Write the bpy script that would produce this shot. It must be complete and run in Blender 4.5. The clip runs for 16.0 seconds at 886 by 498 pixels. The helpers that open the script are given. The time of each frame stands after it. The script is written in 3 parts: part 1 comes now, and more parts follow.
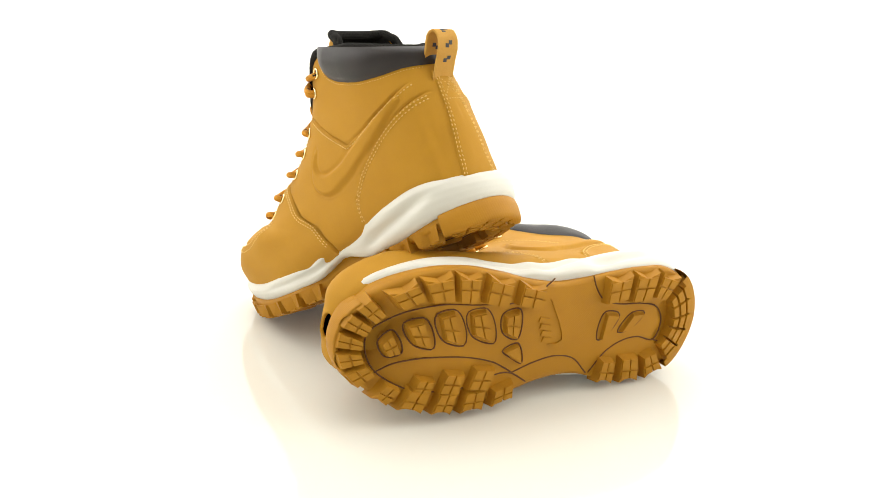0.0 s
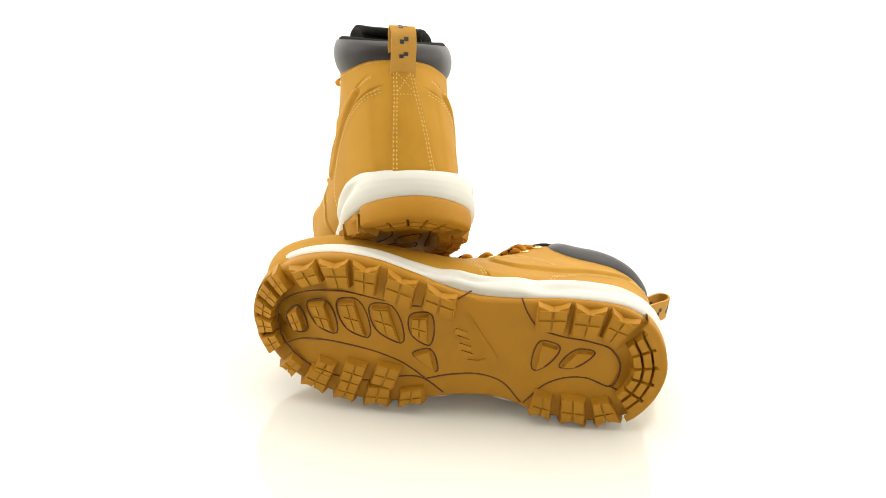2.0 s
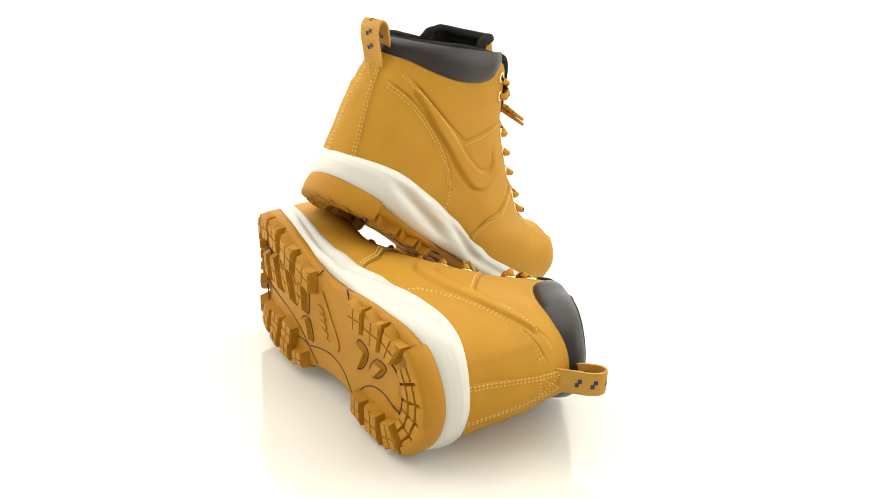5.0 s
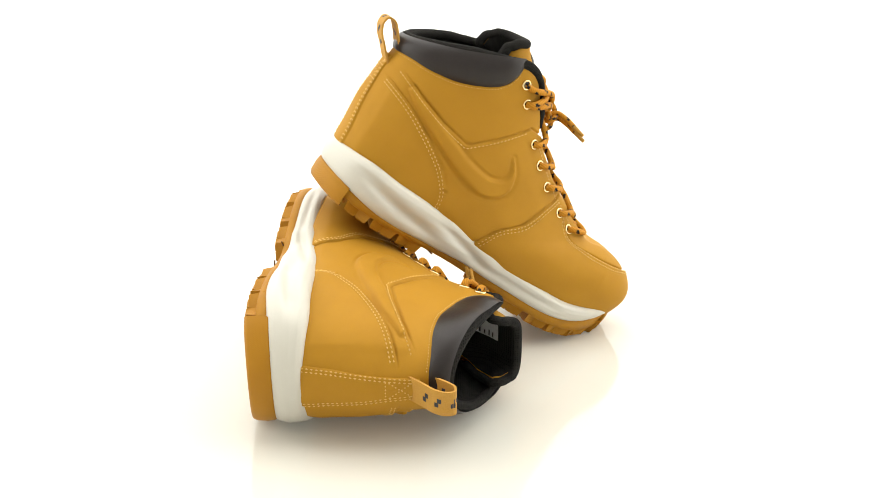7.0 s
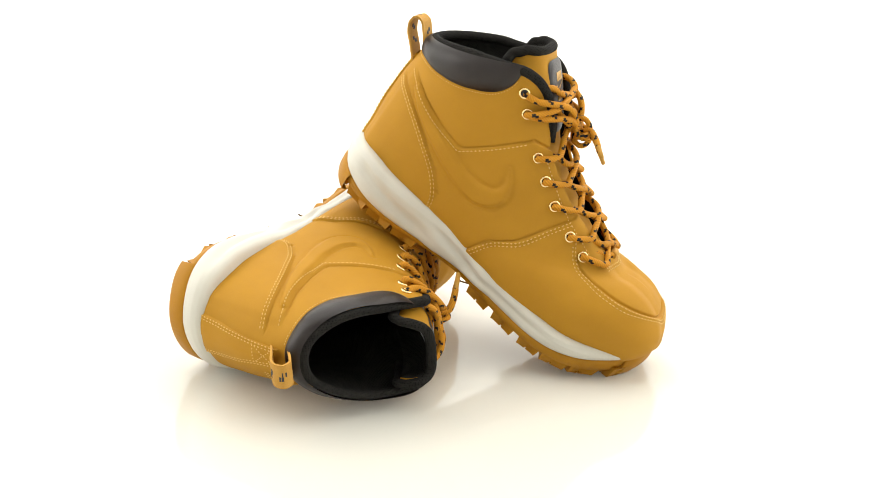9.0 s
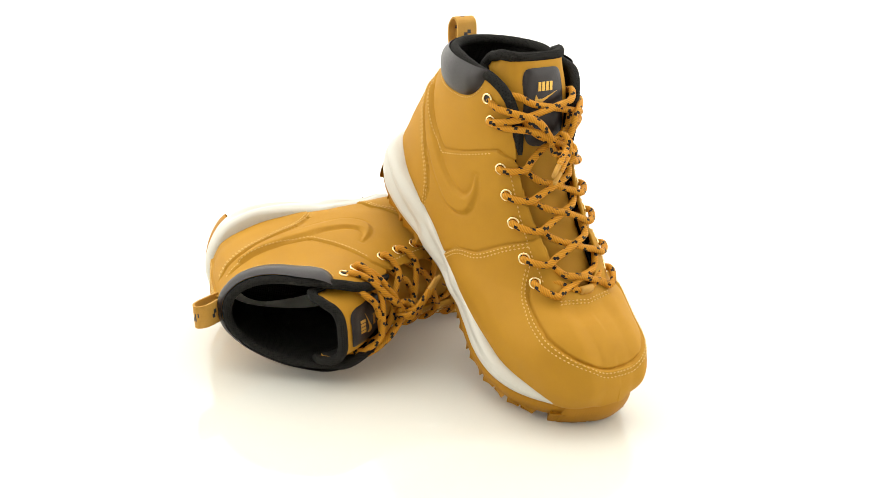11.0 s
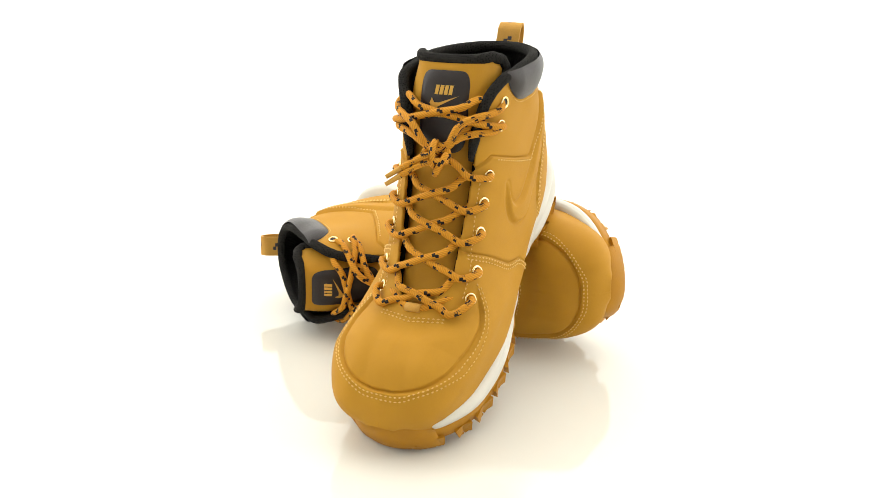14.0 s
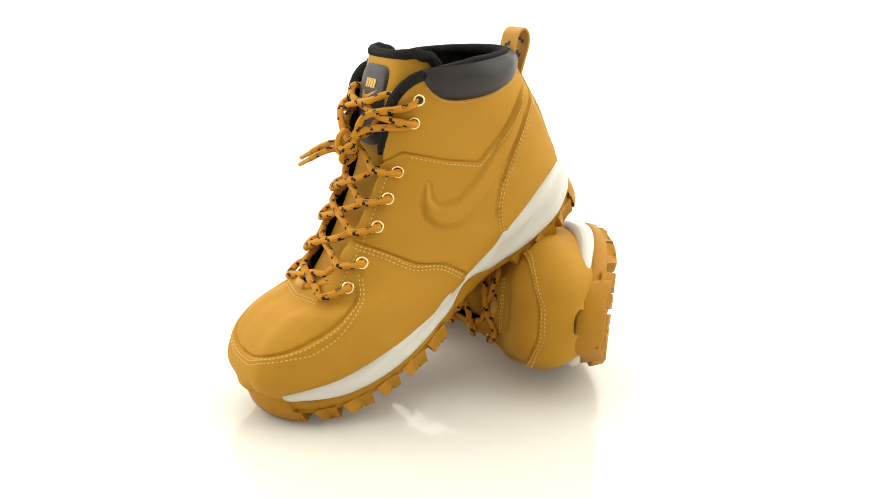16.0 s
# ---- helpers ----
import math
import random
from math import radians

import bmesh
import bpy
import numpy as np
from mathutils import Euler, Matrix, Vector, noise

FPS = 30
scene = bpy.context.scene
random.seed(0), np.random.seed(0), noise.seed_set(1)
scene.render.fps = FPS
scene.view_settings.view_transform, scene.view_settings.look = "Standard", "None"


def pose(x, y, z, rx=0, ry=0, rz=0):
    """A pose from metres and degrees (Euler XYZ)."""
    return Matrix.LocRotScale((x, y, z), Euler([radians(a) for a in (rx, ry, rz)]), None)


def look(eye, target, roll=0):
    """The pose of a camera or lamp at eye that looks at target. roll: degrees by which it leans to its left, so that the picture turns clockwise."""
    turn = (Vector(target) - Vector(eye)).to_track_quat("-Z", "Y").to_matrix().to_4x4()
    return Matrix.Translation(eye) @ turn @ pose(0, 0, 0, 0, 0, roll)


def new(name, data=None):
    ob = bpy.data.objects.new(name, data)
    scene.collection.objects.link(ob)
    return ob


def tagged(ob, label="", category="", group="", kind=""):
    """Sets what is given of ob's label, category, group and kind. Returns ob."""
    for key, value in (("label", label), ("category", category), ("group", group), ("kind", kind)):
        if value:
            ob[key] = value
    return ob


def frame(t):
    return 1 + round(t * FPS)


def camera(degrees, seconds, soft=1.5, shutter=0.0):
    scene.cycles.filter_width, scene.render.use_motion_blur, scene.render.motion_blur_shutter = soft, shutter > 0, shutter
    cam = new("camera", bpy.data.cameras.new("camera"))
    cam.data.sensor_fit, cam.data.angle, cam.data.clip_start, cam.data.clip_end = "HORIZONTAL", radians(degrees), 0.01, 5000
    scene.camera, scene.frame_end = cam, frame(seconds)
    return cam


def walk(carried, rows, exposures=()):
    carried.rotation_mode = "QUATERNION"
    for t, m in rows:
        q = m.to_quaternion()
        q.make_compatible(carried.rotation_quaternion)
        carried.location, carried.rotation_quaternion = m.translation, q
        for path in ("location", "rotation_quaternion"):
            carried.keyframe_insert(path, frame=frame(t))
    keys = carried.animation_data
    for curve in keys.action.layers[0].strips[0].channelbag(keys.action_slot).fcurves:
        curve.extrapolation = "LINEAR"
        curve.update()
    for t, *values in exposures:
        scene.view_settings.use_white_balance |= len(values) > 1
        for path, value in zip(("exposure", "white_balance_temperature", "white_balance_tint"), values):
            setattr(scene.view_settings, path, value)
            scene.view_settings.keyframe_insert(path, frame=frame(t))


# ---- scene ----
# ---- camera: it stands still while the boots turn on their table ----
cam = camera(48.75, 16.0, soft=0.8)
CAM = look((0.0, -0.78, 0.3524), (0.0073, 0.1664, 0.0347), 2.85)
walk(cam, [(0, CAM), (16.0, CAM)])

# ---- light: a translucent white light tent with softboxes ----
world = bpy.data.worlds.new("studio")
scene.world = world
world.use_nodes = True
world.node_tree.nodes["Background"].inputs[0].default_value = (1.0, 0.99, 0.97, 1)
world.node_tree.nodes["Background"].inputs[1].default_value = 0.6


def softbox(name, eye, target, sx, sy, watts, colour=(1, 0.965, 0.915)):
    d = bpy.data.lights.new(name, "AREA")
    d.shape, d.size, d.size_y, d.energy, d.color = "RECTANGLE", sx, sy, watts, colour
    ob = new(name, d)
    ob.matrix_world = look(eye, target)
    return ob


softbox("softbox_top", (0.0, 0.3, 1.35), (0, 0, 0), 1.5, 1.3, 5.7)
softbox("softbox_side", (-1.25, -0.15, 0.7), (0, 0, 0.1), 0.7, 0.9, 3.8)
softbox("softbox_side", (1.25, -0.15, 0.7), (0, 0, 0.1), 0.7, 0.9, 3.8)
scene.view_settings.exposure = 0.0


# ---- materials ----
def material(name, colour, rough=0.6, metal=0.0, spec=0.5):
    m = bpy.data.materials.new(name)
    m.use_nodes = True
    b = m.node_tree.nodes["Principled BSDF"]
    b.inputs["Base Color"].default_value = (*colour, 1)
    b.inputs["Roughness"].default_value = rough
    b.inputs["Metallic"].default_value = metal
    b.inputs["Specular IOR Level"].default_value = spec
    return m


def node(m, kind, **values):
    n = m.node_tree.nodes.new(kind)
    for k, v in values.items():
        n.inputs[k.replace("_", " ")].default_value = v
    return n


def link(m, a, b):
    m.node_tree.links.new(a, b)


def grained(name, colour, dark, rough, fine, coarse, bump, spec=0.4, mottle=0.5, sheen=0.0):
    """A material with colour that varies at two scales and a fine relief."""
    m = material(name, colour, rough, 0, spec)
    b = m.node_tree.nodes["Principled BSDF"]
    co = m.node_tree.nodes.new("ShaderNodeTexCoord")
    n1 = node(m, "ShaderNodeTexNoise", Scale=coarse, Detail=4.0, Roughness=0.6)
    n2 = node(m, "ShaderNodeTexNoise", Scale=fine, Detail=3.0, Roughness=0.7)
    link(m, co.outputs["Object"], n1.inputs["Vector"])
    link(m, co.outputs["Object"], n2.inputs["Vector"])
    add = m.node_tree.nodes.new("ShaderNodeMath")
    add.operation = "MULTIPLY_ADD"
    add.inputs[1].default_value = mottle
    link(m, n1.outputs["Fac"], add.inputs[0])
    mul = m.node_tree.nodes.new("ShaderNodeMath")
    mul.operation = "MULTIPLY"
    mul.inputs[1].default_value = 1 - mottle
    link(m, n2.outputs["Fac"], mul.inputs[0])
    link(m, mul.outputs[0], add.inputs[2])
    ramp = m.node_tree.nodes.new("ShaderNodeValToRGB")
    ramp.color_ramp.elements[0].position, ramp.color_ramp.elements[1].position = 0.3, 0.7
    ramp.color_ramp.elements[0].color, ramp.color_ramp.elements[1].color = (*dark, 1), (*colour, 1)
    link(m, add.outputs[0], ramp.inputs[0])
    link(m, ramp.outputs[0], b.inputs["Base Color"])
    bu = node(m, "ShaderNodeBump", Strength=bump, Distance=0.0006)
    link(m, n2.outputs["Fac"], bu.inputs["Height"])
    link(m, bu.outputs[0], b.inputs["Normal"])
    b.inputs["Sheen Weight"].default_value = sheen
    b.inputs["Sheen Roughness"].default_value = 0.4
    return m


NUBUCK = grained("wheat_nubuck", (0.52, 0.262, 0.022), (0.455, 0.222, 0.016), 0.66, 1400, 28, 0.12, 0.22, 0.6)
RUBBER = grained("gum_rubber", (0.48, 0.222, 0.013), (0.40, 0.178, 0.010), 0.55, 1800, 40, 0.1, 0.25)
# fine diagonal knurl of the moulded rubber
_wave = node(RUBBER, "ShaderNodeTexWave", Scale=330.0, Distortion=0.3)
_wave.bands_direction = "DIAGONAL"
_co = RUBBER.node_tree.nodes.new("ShaderNodeTexCoord")
link(RUBBER, _co.outputs["Object"], _wave.inputs["Vector"])
_first = [n for n in RUBBER.node_tree.nodes if n.type == "BUMP"][0]
_knurl = node(RUBBER, "ShaderNodeBump", Strength=0.12, Distance=0.0005)
link(RUBBER, _wave.outputs["Fac"], _knurl.inputs["Height"])
link(RUBBER, _first.outputs[0], _knurl.inputs["Normal"])
link(RUBBER, _knurl.outputs[0], RUBBER.node_tree.nodes["Principled BSDF"].inputs["Normal"])
FOAM = grained("white_midsole", (0.70, 0.68, 0.61), (0.65, 0.63, 0.56), 0.36, 1500, 30, 0.05, 0.45)
COLLAR = grained("dark_brown_leather", (0.022, 0.016, 0.016), (0.015, 0.011, 0.011), 0.38, 900, 60, 0.2, 0.4)
THREAD = grained("tan_thread", (0.80, 0.54, 0.17), (0.68, 0.42, 0.11), 0.7, 2500, 90, 0.2)
# stands in for the shade inside the tread grooves
SHADE = grained("painted_groove_shade", (0.14, 0.055, 0.012), (0.10, 0.04, 0.008), 0.7, 1500, 40, 0.1)
BRASS = material("polished_brass", (0.90, 0.72, 0.36), 0.14, 1.0)
GOLD = material("gold_print", (0.62, 0.36, 0.07), 0.35, 0.6)
TAG = grained("tan_webbing", (0.62, 0.34, 0.065), (0.48, 0.24, 0.035), 0.75, 1200, 60, 0.3)
CLOTH_WHITE = material("grey_print_label", (0.55, 0.55, 0.56), 0.6)
# ink of print and woven marks, also painted shade in the eyelets
INK_AND_SHADE = material("dark_print_and_hole_shade", (0.03, 0.03, 0.035), 0.6)


def knit():
    """Black spacer mesh with small holes."""
    m = material("black_knit", (0.016, 0.015, 0.014), 0.9, 0, 0.1)
    b = m.node_tree.nodes["Principled BSDF"]
    co = m.node_tree.nodes.new("ShaderNodeTexCoord")
    vo = node(m, "ShaderNodeTexVoronoi", Scale=620.0, Randomness=0.25)
    link(m, co.outputs["Object"], vo.inputs["Vector"])
    ramp = m.node_tree.nodes.new("ShaderNodeValToRGB")
    ramp.color_ramp.elements[0].color, ramp.color_ramp.elements[1].color = (0.004, 0.004, 0.004, 1), (0.022, 0.021, 0.019, 1)
    ramp.color_ramp.elements[0].position, ramp.color_ramp.elements[1].position = 0.1, 0.5
    link(m, vo.outputs["Distance"], ramp.inputs[0])
    link(m, ramp.outputs[0], b.inputs["Base Color"])
    bu = node(m, "ShaderNodeBump", Strength=0.6, Distance=0.0008)
    link(m, vo.outputs["Distance"], bu.inputs["Height"])
    link(m, bu.outputs[0], b.inputs["Normal"])
    return m


KNIT = knit()


def flecked(name, base, dark, fleck):
    """Woven cord: UV runs round (0 to 1) and along (millimetres); dark flecks sit in staggered pairs."""
    m = material(name, base, 0.72, 0, 0.3)
    b = m.node_tree.nodes["Principled BSDF"]
    uv = m.node_tree.nodes.new("ShaderNodeUVMap")
    sep = m.node_tree.nodes.new("ShaderNodeSeparateXYZ")
    link(m, uv.outputs[0], sep.inputs[0])

    def calc(op, x, y=0.0):
        n = m.node_tree.nodes.new("ShaderNodeMath")
        n.operation = op
        for i, q in enumerate((x, y)):
            if isinstance(q, float):
                n.inputs[i].default_value = q
            else:
                link(m, q, n.inputs[i])
        return n.outputs[0]

    row = calc("MULTIPLY", sep.outputs[1], 0.1)
    turn = calc("MULTIPLY", calc("FLOOR", row), 0.382)
    found = None
    for shift, swing in ((0.0, 0.0), (0.2, 0.2)):
        a1 = calc("LESS_THAN", calc("FRACT", calc("SUBTRACT", row, shift)), 0.24)
        a2 = calc("LESS_THAN", calc("FRACT", calc("ADD", calc("MULTIPLY", sep.outputs[0], 2.0), calc("ADD", turn, swing))), 0.33)
        hit = calc("MULTIPLY", a1, a2)
        found = hit if found is None else calc("MAXIMUM", found, hit)
    wv = node(m, "ShaderNodeTexWave", Scale=1.0, Distortion=0.4)
    ma2 = m.node_tree.nodes.new("ShaderNodeMapping")
    ma2.inputs["Scale"].default_value = (4.4, 0.3, 1)
    link(m, uv.outputs[0], ma2.inputs[0])
    wv.bands_direction = "DIAGONAL"
    link(m, ma2.outputs[0], wv.inputs["Vector"])
    mix = m.node_tree.nodes.new("ShaderNodeMix")
    mix.data_type = "RGBA"
    mix.inputs[6].default_value, mix.inputs[7].default_value = (*dark, 1), (*base, 1)
    link(m, wv.outputs["Fac"], mix.inputs[0])
    mix2 = m.node_tree.nodes.new("ShaderNodeMix")
    mix2.data_type = "RGBA"
    mix2.inputs[7].default_value = (*fleck, 1)
    link(m, found, mix2.inputs[0])
    link(m, mix.outputs[2], mix2.inputs[6])
    link(m, mix2.outputs[2], b.inputs["Base Color"])
    bu = node(m, "ShaderNodeBump", Strength=0.45, Distance=0.0005)
    link(m, wv.outputs["Fac"], bu.inputs["Height"])
    link(m, bu.outputs[0], b.inputs["Normal"])
    return m


LACE = flecked("flecked_lace", (0.66, 0.29, 0.016), (0.50, 0.205, 0.011), (0.012, 0.01, 0.008))


def floor_material():
    m = material("white_acrylic", (0.71, 0.695, 0.65), 0.035, 0, 0.5)
    b = m.node_tree.nodes["Principled BSDF"]
    co = m.node_tree.nodes.new("ShaderNodeTexCoord")
    n1 = node(m, "ShaderNodeTexNoise", Scale=5.0, Detail=3.0)
    link(m, co.outputs["Object"], n1.inputs["Vector"])
    ramp = m.node_tree.nodes.new("ShaderNodeValToRGB")
    ramp.color_ramp.elements[0].color, ramp.color_ramp.elements[1].color = (0.755, 0.74, 0.665, 1), (0.775, 0.76, 0.688, 1)
    link(m, n1.outputs["Fac"], ramp.inputs[0])
    link(m, ramp.outputs[0], b.inputs["Base Color"])
    # faint glow added to lighten the shade under the boots
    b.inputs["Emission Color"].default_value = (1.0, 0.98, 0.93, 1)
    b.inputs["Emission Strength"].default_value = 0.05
    return m


def tent_material():
    """Back-lit translucent tent cloth: it gives off even white light."""
    m = material("lit_tent_cloth", (0.9, 0.9, 0.88), 0.9, 0, 0.1)
    b = m.node_tree.nodes["Principled BSDF"]
    b.inputs["Emission Color"].default_value = (1.0, 0.995, 0.985, 1)
    b.inputs["Emission Strength"].default_value = 0.8
    return m


# ---- helpers ----
def mesh_object(name, verts, faces, mat, parent=None, label="", smooth=True, uvs=None):
    me = bpy.data.meshes.new(name)
    me.from_pydata([tuple(v) for v in verts], [], [tuple(f) for f in faces])
    me.materials.append(mat)
    if uvs is not None:
        lay = me.uv_layers.new(name="UVMap")
        lay.data.foreach_set("uv", np.asarray(uvs, dtype=np.float32)[[l.vertex_index for l in me.loops]].ravel())
    if smooth:
        me.polygons.foreach_set("use_smooth", [True] * len(me.polygons))
    me.update()
    ob = new(name, me)
    if parent:
        ob.parent = parent
    if label:
        tagged(ob, label)
    return ob


def part(name, bm, mat, parent, label="", smooth=True):
    me = bpy.data.meshes.new(name)
    bmesh.ops.recalc_face_normals(bm, faces=bm.faces)
    bm.to_mesh(me)
    bm.free()
    me.materials.append(mat)
    if smooth:
        me.polygons.foreach_set("use_smooth", [True] * len(me.polygons))
    ob = new(name, me)
    ob.parent = parent
    if label:
        tagged(ob, label)
    return ob


def spline(keys, x):
    """A smooth curve through the rows of keys (first column the parameter), at x."""
    k = np.asarray(keys, float)
    t, y = k[:, 0], k[:, 1:]
    m = np.gradient(y, t, axis=0)
    x = np.clip(np.asarray(x, float), t[0], t[-1])
    i = np.clip(np.searchsorted(t, x, side="right") - 1, 0, len(t) - 2)
    h = (t[i + 1] - t[i])[..., None]
    u = ((x - t[i]) / (t[i + 1] - t[i]))[..., None]
    return ((2 * u**3 - 3 * u**2 + 1) * y[i] + (u**3 - 2 * u**2 + u) * h * m[i]
            + (-2 * u**3 + 3 * u**2) * y[i + 1] + (u**3 - u**2) * h * m[i + 1])


def along(points, n, closed=False):
    """n points evenly spaced on a smooth curve through the given points."""
    p = np.asarray(points, float)
    if closed:
        p = np.vstack([p[-2:], p, p[:3]])
    d = np.r_[0, np.cumsum(np.linalg.norm(np.diff(p, axis=0), axis=1))]
    if closed:
        a, b = d[2], d[len(p) - 3]
        fine = spline(np.c_[d, p], np.linspace(a, b, n * 6 + 1))
    else:
        fine = spline(np.c_[d, p], np.linspace(0, d[-1], n * 6 + 1))
    e = np.r_[0, np.cumsum(np.linalg.norm(np.diff(fine, axis=0), axis=1))]
    at = np.linspace(0, e[-1], n + 1)[:-1] if closed else np.linspace(0, e[-1], n)
    return np.stack([np.interp(at, e, fine[:, j]) for j in range(p.shape[1])], 1)


def smooth_step(x, a, b):
    t = np.clip((x - a) / (b - a), 0, 1)
    return t * t * (3 - 2 * t)


def grid_faces(n, m, wrap=False, flip=False):
    f = []
    for i in range(n - 1):
        for j in range(m if wrap else m - 1):
            k = (j + 1) % m
            q = (i * m + j, i * m + k, (i + 1) * m + k, (i + 1) * m + j)
            f.append(q[::-1] if flip else q)
    return f


def tube(points, r, sides=10, closed=False, squash=1.0):
    """Vertices, faces and UVs of a round cord along points."""
    p = np.asarray(points, float)
    n = len(p)
    t = np.gradient(p, axis=0) if not closed else np.roll(p, -1, 0) - np.roll(p, 1, 0)
    t /= np.linalg.norm(t, axis=1)[:, None] + 1e-12
    up = np.array([0.0, 0.0, 1.0]) if abs(t[0][2]) < 0.9 else np.array([1.0, 0, 0])
    verts, uvs = [], []
    u = np.cross(t[0], up)
    length = np.r_[0, np.cumsum(np.linalg.norm(np.diff(p, axis=0), axis=1))]
    rr = np.broadcast_to(np.asarray(r, float), (n,))
    for i in range(n):
        u = u - t[i] * (u @ t[i])
        u /= np.linalg.norm(u) + 1e-12
        w = np.cross(t[i], u)
        for j in range(sides):
            a = 2 * math.pi * j / sides
            verts.append(p[i] + rr[i] * (u * math.cos(a) + squash * w * math.sin(a)))
            uvs.append((j / sides, length[i]))
    faces = grid_faces(n, sides, True)
    if closed:
        faces += [((n - 1) * sides + j, (n - 1) * sides + (j + 1) % sides, (j + 1) % sides, j) for j in range(sides)]
    else:
        faces += [tuple(range(sides))[::-1], tuple(range((n - 1) * sides, n * sides))]
    return verts, faces, uvs


class Pile:
    """Many small meshes gathered into one."""

    def __init__(self):
        self.v, self.f, self.u = [], [], []

    def add(self, v, f, u=None):
        k = len(self.v)
        self.v += [tuple(q) for q in v]
        self.f += [tuple(i + k for i in q) for q in f]
        self.u += list(u) if u is not None else [(0, 0)] * len(v)


# ---- the studio ----
def studio():
    n = 96
    v, f = [(0, 0, 0)], []
    rings = [0.1, 0.2, 0.35, 0.6, 1.2, 2.4, 4.0]
    for r in rings:
        v += [(r * math.cos(2 * math.pi * i / n), r * math.sin(2 * math.pi * i / n), 0) for i in range(n)]
    f += [(0, 1 + i, 1 + (i + 1) % n) for i in range(n)]
    for k in range(len(rings) - 1):
        f += [(1 + k * n + i, 1 + (k + 1) * n + i, 1 + (k + 1) * n + (i + 1) % n, 1 + k * n + (i + 1) % n) for i in range(n)]
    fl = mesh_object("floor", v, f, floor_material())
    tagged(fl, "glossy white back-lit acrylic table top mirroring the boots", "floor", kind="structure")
    v, f = [], []
    prof = [(3.9, 0.0), (3.95, 0.5), (3.9, 1.4), (3.5, 2.3), (2.6, 2.9), (1.2, 3.15), (0.02, 3.2)]
    for r, z in prof:
        v += [(r * math.cos(2 * math.pi * i / n), r * math.sin(2 * math.pi * i / n), z) for i in range(n)]
    f = grid_faces(len(prof), n, True, True)
    # the cloth behind the table and above it is lit from outside, that behind the camera is not
    front = [q for q in f if np.mean([v[i][1] for i in q]) < -0.9]
    back = [q for q in f if np.mean([v[i][1] for i in q]) >= -0.9]
    tagged(mesh_object("backdrop", v, back, tent_material()), "evenly lit white cloth of a light tent", "backdrop", kind="structure")
    # out of view behind the camera, left unlit so the light is less flat
    tagged(mesh_object("wall_south", v, front, grained("tent_cloth", (0.78, 0.77, 0.74), (0.74, 0.73, 0.70), 0.9, 900, 3, 0.1)), "unlit white cloth closing the tent", "wall", kind="structure")


# ---- the boot ----
# x forward from the heel, y to the outer side of the foot, z up from the tread; mm.
# parameter, back or underside point (x, z), front or top point (x, z), half width, squareness under, squareness above
LAST = [
    (0.0, 4, 137, 109, 187, 42, 1.95, 3.0),
    (1.0, 2, 124, 120, 172, 42.5, 1.95, 3.0),
    (2.0, 0, 104, 133, 156, 42.5, 2.0, 2.8),
    (3.0, -1, 80, 149, 136, 43.5, 2.1, 2.6),
    (4.0, 1, 56, 171, 120, 45, 2.3, 2.5),
    (5.0, 4, 36, 200, 105, 46, 2.5, 2.4),
    (6.0, 22, 25, 227, 93, 47.5, 2.7, 2.3),
    (7.0, 72, 22, 244, 87, 48.5, 3.0, 2.3),
    (8.0, 132, 20, 259, 89, 51.5, 3.4, 2.25),
    (9.0, 194, 17, 275, 87, 52, 5.0, 2.3),
    (10.0, 248, 20, 288, 81, 45.5, 5.5, 2.4),
    (11.0, 284, 33, 299.5, 71, 33, 4.5, 2.4),
    (12.0, 302, 46, 307, 57, 10, 2.2, 2.2),
]
# the sole's outline from above (x, y), from the heel along the outer side to the toe and back
OUTLINE = [
    (1, 4), (6, 24), (18, 41), (36, 50), (62, 52), (92, 49), (115, 45), (140, 43), (165, 47), (192, 54), (220, 59), (246, 57.5),
    (270, 48.5), (289, 34), (301, 16), (305.5, -3), (301, -21), (289, -34.5), (266, -47), (238, -52.5), (212, -54), (186, -51), (164, -44),
    (140, -38), (112, -37), (88, -43), (62, -45), (38, -43), (18, -33), (5, -15),
]
GAP = [(0.0, 41.3), (0.15, 39.5), (0.4, 36.5), (0.8, 33), (1.4, 29.5), (2.5, 26), (4.0, 24), (5.3, 21), (5.7, 17), (6.0, 8), (6.1, 0)]
COLLAR_EDGE = [(1.14, 0.05), (1.21, 0.5), (1.33, 1.0), (1.5, 1.36), (1.75, 1.48), (2.1, 1.36), (2.6, 1.0), (3.1416, 0.85)]
TICK = [(123, 109, 1), (130, 97, 3.5), (129, 85, 7), (118, 78, 8.5), (98, 79, 8), (70, 88, 7), (44, 98, 5.5), (24, 108, 3)]
EYES = [(97, 41, 163), (108, 39, 151), (134, 33, 127), (150, 32, 115), (168, 33, 104), (192, 32, 90), (210, 31, 82)]


def last_point(s, a):
    k = spline(LAST, s)
    bx, bz, fx, fz, w, nb, nf = [k[..., i] for i in range(7)]
    c, sn = np.cos(a), np.sin(a)
    n = np.where(c > 0, nf, nb)
    q = np.sign(c) * np.abs(c) ** (2 / n)
    y = np.sign(sn) * np.abs(sn) ** (2 / n) * w
    x = (bx + fx) / 2 + q * (fx - bx) / 2
    z = (bz + fz) / 2 + q * (fz - bz) / 2
    y = y + 2 * smooth_step(x, 195, 250)
    return np.stack([x, y, z], -1)


def poly_y(keys, x):
    return np.interp(x, [k[0] for k in keys], [k[1] for k in keys])


V_SEAM = [(10, 117), (35, 107), (58, 100.5), (82, 96.5), (103, 115), (124, 136)]
VAMP_SEAM = [(135, 34), (145, 52), (163, 67), (176, 88), (186, 102)]
